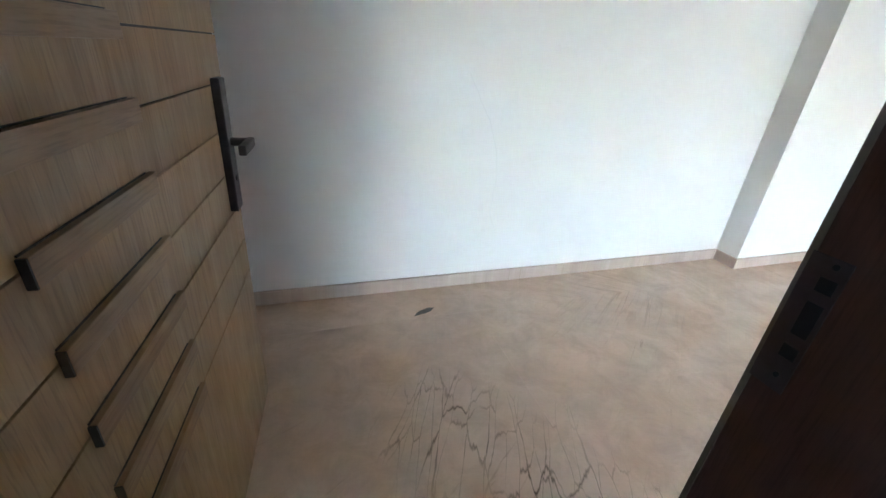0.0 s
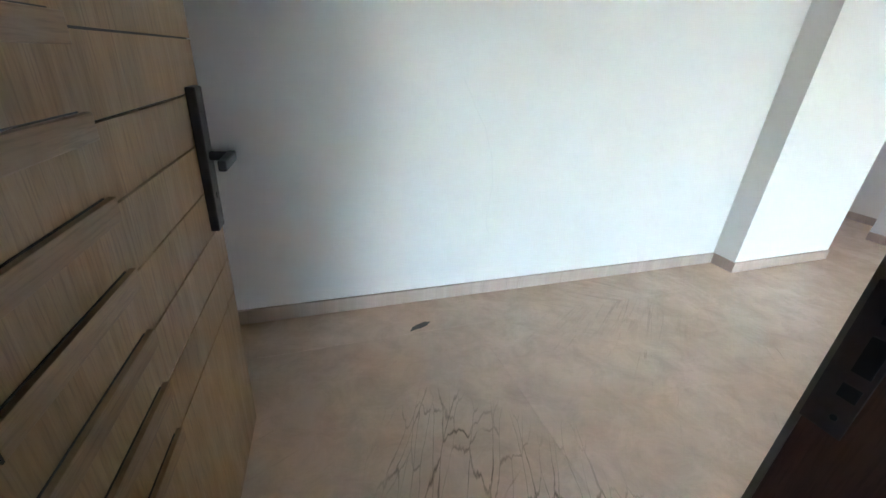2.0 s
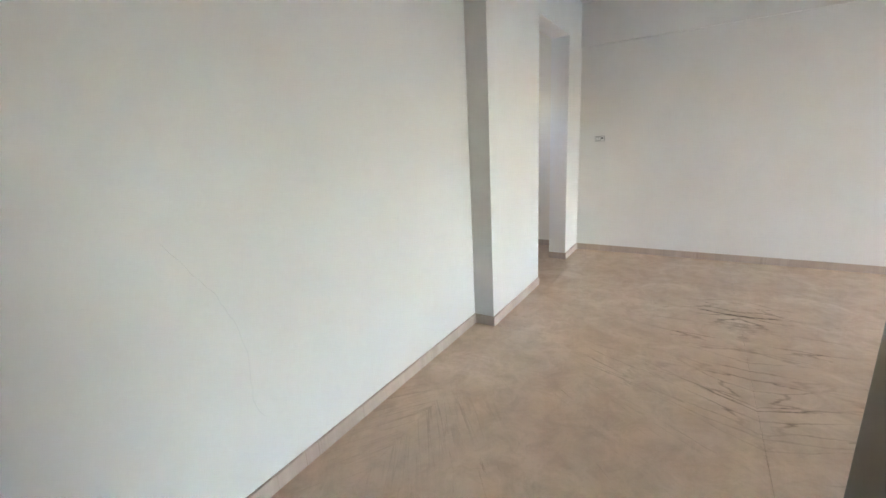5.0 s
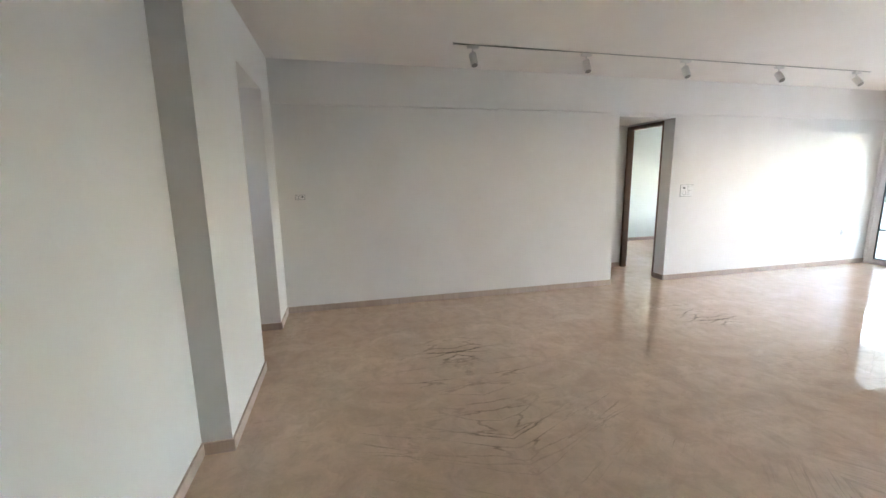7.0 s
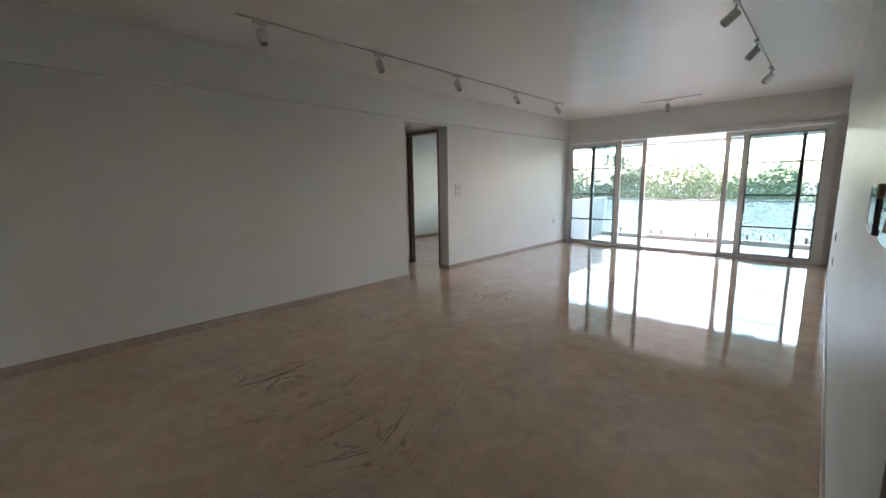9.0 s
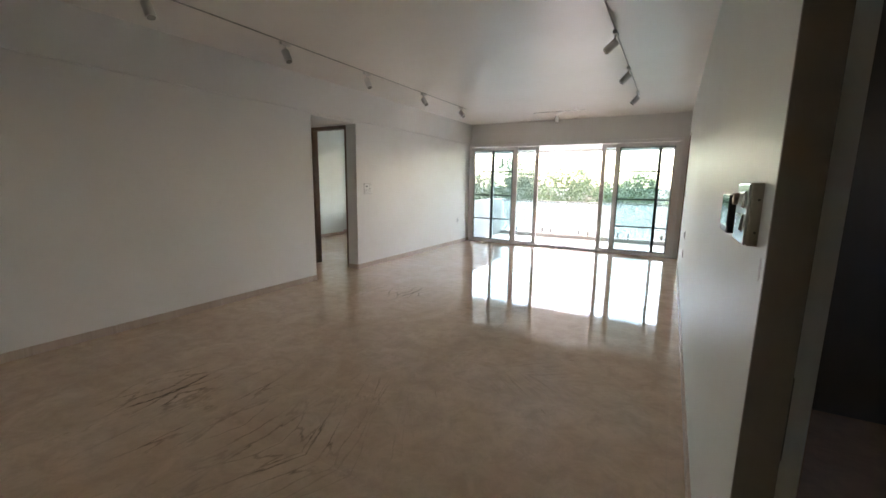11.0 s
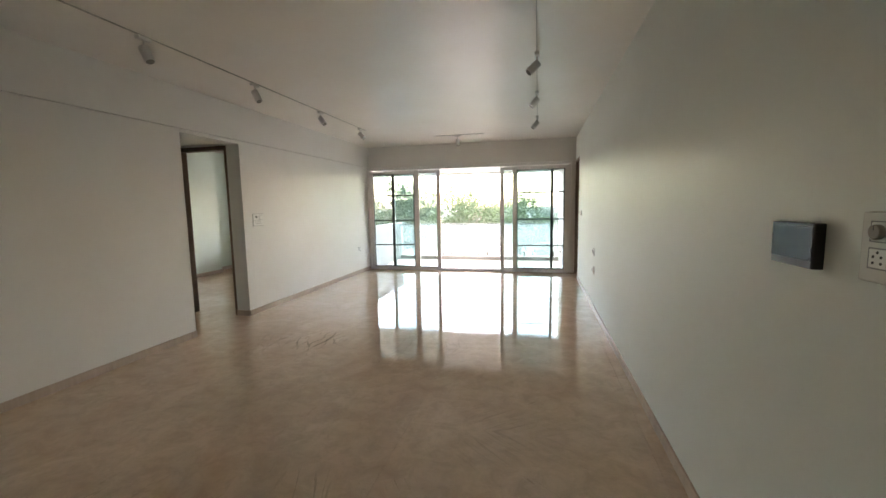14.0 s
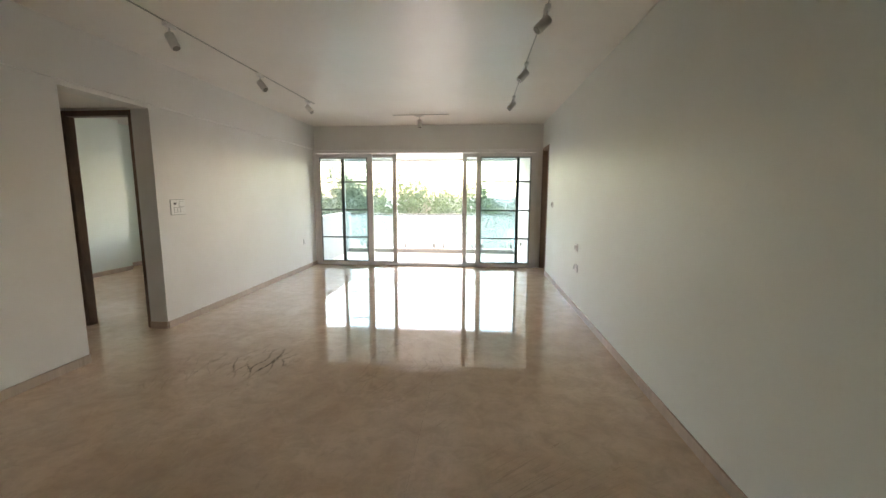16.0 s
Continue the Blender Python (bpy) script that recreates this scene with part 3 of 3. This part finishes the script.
# ---- switches and sockets ----
def plate(name, at, face, w, h, label, rockers, dark=()):
    """A wall plate; face: +1 looks to +x, -1 to -x. Local y runs along the wall, z up."""
    t = thing(name, label, "switch", at=at)
    d = face
    lo, hi = sorted((0, d * 0.009))
    g0, g1 = sorted((0, d * 0.004))
    # grey rim added to draw the dark shadow edge round the plate
    part("shadow_rim", box_bm(g0, g1, -w / 2 - 0.004, w / 2 + 0.004, -h / 2 - 0.004, h / 2 + 0.004, 0.001), M_GREY, t)
    part("plate", box_bm(lo, hi, -w / 2, w / 2, -h / 2, h / 2, 0.003), M_WHITE, t)
    for y, z, rw, rh in rockers:
        lo, hi = sorted((d * 0.009, d * 0.0098))
        part("rocker_gap", box_bm(lo, hi, y - rw / 2 - 0.003, y + rw / 2 + 0.003, z - rh / 2 - 0.003, z + rh / 2 + 0.003), M_GREY, t)
        lo, hi = sorted((d * 0.0098, d * 0.014))
        part("rocker", box_bm(lo, hi, y - rw / 2, y + rw / 2, z - rh / 2, z + rh / 2, 0.0015), M_WHITE, t)
    for y, z, rw, rh in dark:
        lo, hi = sorted((d * 0.0092, d * 0.0148))
        part("socket_hole", box_bm(lo, hi, y - rw / 2, y + rw / 2, z - rh / 2, z + rh / 2), M_BLACK, t)
    return t


plate("switch_plate", (XL, -3.39, 1.325), -1, 0.215, 0.165, "large white switch plate with a socket beside the doorway",
      ((-0.05, 0.035, 0.07, 0.055), (0.045, -0.03, 0.04, 0.05), (0.0, -0.03, 0.035, 0.05), (-0.045, -0.03, 0.035, 0.05)), ((0.05, 0.04, 0.03, 0.022),))
plate("switch_plate", (XL, 1.98, 1.365), -1, 0.10, 0.05, "small white switch plate with one dark module near the corner",
      ((0.028, 0.0, 0.022, 0.034), (0.002, 0, 0.022, 0.034)), ((-0.028, 0.006, 0.02, 0.016),))
plate("wall_socket", (XL, -6.69, 0.55), -1, 0.085, 0.085, "small white wall socket low on the wall", ((0, 0, 0.05, 0.05),), ((0, 0.012, 0.008, 0.008), (-0.012, -0.008, 0.007, 0.007), (0.012, -0.008, 0.007, 0.007)))
plate("wall_socket", (XR, -4.30, 0.80), 1, 0.12, 0.09, "white wall socket with a grey shutter", ((0.02, 0, 0.05, 0.06),), ((-0.04, 0.0, 0.012, 0.05),))
plate("wall_socket", (XR, -4.285, 0.542), 1, 0.16, 0.09, "white double wall socket above the skirting", ((0.035, 0, 0.05, 0.06), (-0.02, 0, 0.04, 0.06)), ((-0.06, 0.0, 0.012, 0.05),))
plate("switch_plate", (XR, -6.08, 1.305), 1, 0.12, 0.085, "white switch plate beside the side door", ((0.02, 0, 0.05, 0.06),), ((-0.035, 0, 0.012, 0.05),))

ic = thing("intercom_panel", "black wall intercom panel with a glossy dark screen", "intercom", at=(XR, 0.205, 1.353))
part("case", box_bm(0, 0.029, -0.098, 0.098, -0.064, 0.064, 0.004), M_BLACK, ic)
part("screen", box_bm(0.029, 0.031, -0.088, 0.088, -0.041, 0.053, 0.0005), M_SCREEN, ic, "glossy dark screen")
part("bezel", box_bm(0.029, 0.0315, -0.096, 0.096, -0.062, -0.043, 0.0008), M_GUN, ic, "dark grey lower bezel")
for y0, y1, z0, z1 in ((-0.097, -0.0895, -0.042, 0.062), (0.0895, 0.097, -0.042, 0.062), (-0.0895, 0.0895, 0.0545, 0.062)):
    part("rim", box_bm(0.029, 0.032, y0, y1, z0, z1, 0.0008), M_SCREEN, ic, "glossy black rim")

db = thing("switch_box", "white surface switch box with a dimmer knob under protective film", "switch box", at=(XR - 0.006, 0.568, 1.373))
# white box body toned beige, putting the side's shade into its colour
part("body", box_bm(0, 0.030, -0.099, 0.101, -0.08, 0.08, 0.005), M_BOX, db, "box side toned beige for its shade, with two screws")
part("plate", box_bm(0.030, 0.036, -0.099, 0.097, -0.079, 0.079, 0.004), M_FILM, db, "glossy white filmed front plate")
for y, z in ((0.1012, 0.038), (0.1012, -0.045)):
    part("screw", cyl_bm(0.003, 0.002, (0.014, y, z), "y", seg=10), M_STEEL, db)
for z in (0.036, -0.024):
    part("module_frame", join(box_bm(0.036, 0.0375, -0.070, 0.056, z + 0.0215, z + 0.024), box_bm(0.036, 0.0375, -0.070, 0.056, z - 0.024, z - 0.0215),
         box_bm(0.036, 0.0375, -0.0725, -0.070, z - 0.024, z + 0.024), box_bm(0.036, 0.0375, 0.056, 0.0585, z - 0.024, z + 0.024)), M_GREY, db)
    for k in range(3):
        y = -0.016 + 0.0245 * k
        tip = box_bm(0.036, 0.0405, y, y + 0.0225, z - 0.02, z + 0.02, 0.0015)
        for v in tip.verts:
            if v.co.x > 0.038 and v.co.z < z:
                v.co.x += 0.003
        part("rocker", tip, M_FILM, db)
part("dimmer_base", box_bm(0.036, 0.039, -0.068, -0.02, 0.016, 0.056, 0.001), M_WHITE, db)
knob = part("dimmer_knob", cyl_bm(0.0165, 0.013, (0.0455, -0.042, 0.036), "x", seg=28, bevel=0.002), M_KNOB, db, "taupe round dimmer knob")
part("pointer", box_bm(0.0522, 0.0527, -0.0428, -0.0412, 0.04, 0.051), M_BLACK, knob)
part("socket", box_bm(0.036, 0.039, -0.068, -0.02, -0.044, -0.004, 0.001), M_WHITE, db)
for y, z in ((-0.044, -0.010), (-0.055, -0.020), (-0.033, -0.020), (-0.055, -0.034), (-0.033, -0.034)):
    part("pin_hole", cyl_bm(0.0032, 0.0012, (0.0393, y, z), "x", seg=10), M_BLACK, db)

# ---- marks of use ----
def smudge(name, label, centre, normal, a, b, turn, mat, thick=0.0006, rag=0.35):
    """A thin ragged film on a surface."""
    bm = bmesh.new()
    ring = []
    for k in range(22):
        t = 2 * math.pi * k / 22
        r = 1 + rag * noise.noise(Vector((math.cos(t) * 1.7, math.sin(t) * 1.7, a * 40)))
        ring.append(bm.verts.new((a * r * math.cos(t), b * r * math.sin(t), 0)))
    f = bm.faces.new(ring)
    ex = bmesh.ops.extrude_face_region(bm, geom=[f])
    bmesh.ops.translate(bm, vec=(0, 0, thick), verts=[v for v in ex["geom"] if isinstance(v, bmesh.types.BMVert)])
    bmesh.ops.recalc_face_normals(bm, faces=bm.faces)
    q = Vector(normal).to_track_quat("Z", "Y").to_matrix().to_4x4()
    bmesh.ops.transform(bm, matrix=Matrix.Translation(centre) @ q @ Matrix.Rotation(radians(turn), 4, "Z"), verts=bm.verts)
    return tagged(part(name, bm, mat), label, "stain")


smudge("floor_stain", "small dark oval smudge on the marble floor", (0.808, 2.148, 0.0005), (0, 0, 1), 0.056, 0.016, 22, M_STAIN)
smudge("wall_smudge", "grey hand smudge on the painted wall", (XR + 0.0005, 0.752, 1.25), (1, 0, 0), 0.013, 0.024, 10, plain("grey_smudge", (0.62, 0.61, 0.585), 0.5, 0, 0.2, 90), 0.0003, 0.8)
smudge("wall_scuff", "faint scuff low on the painted wall", (XR + 0.0005, 0.66, 0.16), (1, 0, 0), 0.012, 0.04, 15, plain("grey_scuff", (0.62, 0.6, 0.57), 0.5, 0, 0.2, 90), 0.0003, 0.8)

# hairline crack in the foyer wall
rng = random.Random(4)
bm = bmesh.new()
x, z = 1.03, 1.14
prev = None
while z > 0.33:
    w = 0.0006 + 0.0005 * rng.random()
    now = [bm.verts.new((x - w, YF - 0.0006, z)), bm.verts.new((x + w, YF - 0.0006, z))]
    if prev:
        bm.faces.new((prev[0], prev[1], now[1], now[0]))
    prev = now
    lean = 0.62 if z > 0.95 else 0.33 if z > 0.66 else 0.02 if z > 0.45 else 0.5
    step = 0.018 + 0.02 * rng.random()
    x, z = x + step * lean + rng.uniform(-0.008, 0.008), z - step
tagged(part("wall_crack", bm, M_CRACK), "fine hairline crack running down the painted wall", "crack")

# ---- outside ----
structure("ground", box_bm(-1800, 1800, -1800, 1800, -11.2, -11), M_GROUND, "hazy green scrub ground far below the balcony", "ground")


def tree(seed, height, spread, mat, leaf=1.0, leaves=230):
    rng = random.Random(seed)
    t = thing("tree", "leafy green tree with an uneven crown beyond the balcony", "tree", "trees beyond the balcony")
    bm = cyl_bm(0.22, height * 0.55, (0, 0, height * 0.275), r2=0.12, seg=10)
    limbs = [bm]
    for k in range(7):
        a, e = rng.uniform(0, 6.28), rng.uniform(0.5, 1.1)
        ln = spread * rng.uniform(0.55, 0.9)
        b = cyl_bm(0.085, ln, (0, 0, ln / 2), r2=0.03, seg=7)
        m = Matrix.Translation((0, 0, height * rng.uniform(0.4, 0.54))) @ Matrix.Rotation(a, 4, "Z") @ Matrix.Rotation(math.pi / 2 - e, 4, "Y")
        bmesh.ops.transform(b, matrix=m, verts=b.verts)
        limbs.append(b)
    part("trunk", join(*limbs), M_BARK, t, "grey-brown trunk with limbs")
    verts, faces = [], []
    clumps = []
    for k in range(40):
        a, r = rng.uniform(0, 6.28), spread * math.sqrt(rng.random())
        zc = height * (0.55 + 0.42 * rng.random() * (1 - 0.5 * (r / spread) ** 2))
        clumps.append((Vector((r * math.cos(a), r * math.sin(a), zc)), spread * rng.uniform(0.16, 0.34)))
    for c, s in clumps:
        for k in range(leaves):
            d = Vector((rng.gauss(0, 1), rng.gauss(0, 1), rng.gauss(0, 0.75)))
            d = d.normalized() * s * rng.uniform(0.55, 1.1)
            u = Vector((rng.gauss(0, 1), rng.gauss(0, 1), rng.gauss(0, 1))).normalized()
            w = u.orthogonal().normalized() * rng.uniform(0.04, 0.075) * leaf
            u = u * rng.uniform(0.09, 0.17) * leaf
            o, i = c + d, len(verts)
            verts += [o - u, o + w, o + u, o - w]
            faces.append((i, i + 1, i + 2, i + 3))
    me = bpy.data.meshes.new("crown")
    me.from_pydata([tuple(v) for v in verts], [], faces)
    me.materials.append(mat)
    crown = new("crown", me)
    crown.parent = t
    return t


kinds = [tree(11, 12.6, 2.9, M_LEAF, 0.55, 620), tree(12, 11.2, 4.2, M_LEAF_HAZE), tree(13, 11.6, 3.0, M_LEAF_Y)]
spots = [(0, 3.85, -19.0, 1.08), (1, 15.6, -33, 1.33), (1, 22.5, -34, 1.36), (2, 16.4, -48, 1.08), (2, 11.4, -58, 1.06), (1, 4.6, -68, 1.06), (1, -1.0, -69, 1.09), (1, -9.0, -72, 1.15),
         (2, -18.0, -70, 1.1), (0, 20.0, -60, 1.25), (1, 29.0, -45, 1.35), (0, 36.0, -50, 1.3), (2, 26.0, -62, 1.2), (0, 6.5, -80, 1.12), (1, 14.0, -78, 1.2)]
used = set()
for n, (k, x, y, s) in enumerate(spots):
    m = pose(x, y, -11, 0, 0, 47 * n)
    t = kinds[k]
    if k in used:
        t = copy_thing(t, m)
    else:
        t.matrix_basis = m
        used.add(k)
    t.scale = (s, s, s * 1.06)

# ---- marble slabs, last ----
cache = {}
rows = [0.6 + 1.5 * k for k in range(-7, 5)]
cols = [1.08 + 1.52 * k for k in range(-3, 8)]
for y0 in rows:
    for x0 in cols:
        a, b = max(x0, -1.4), min(x0 + 1.52, 9.6)
        c, d = max(y0, -7.44), min(y0 + 1.5, 5.2)
        if b - a < 0.05 or d - c < 0.05:
            continue
        key = (round(b - a, 3), round(d - c, 3))
        if key not in cache:
            cache[key] = mesh_of("marble_slab", box_bm(0.0004, b - a - 0.0004, 0.0004, d - c - 0.0004, -0.003, 0.0), M_FLOOR)
        o = new("marble_slab", cache[key])
        o.location = (a, c, 0)
        o.parent = floor
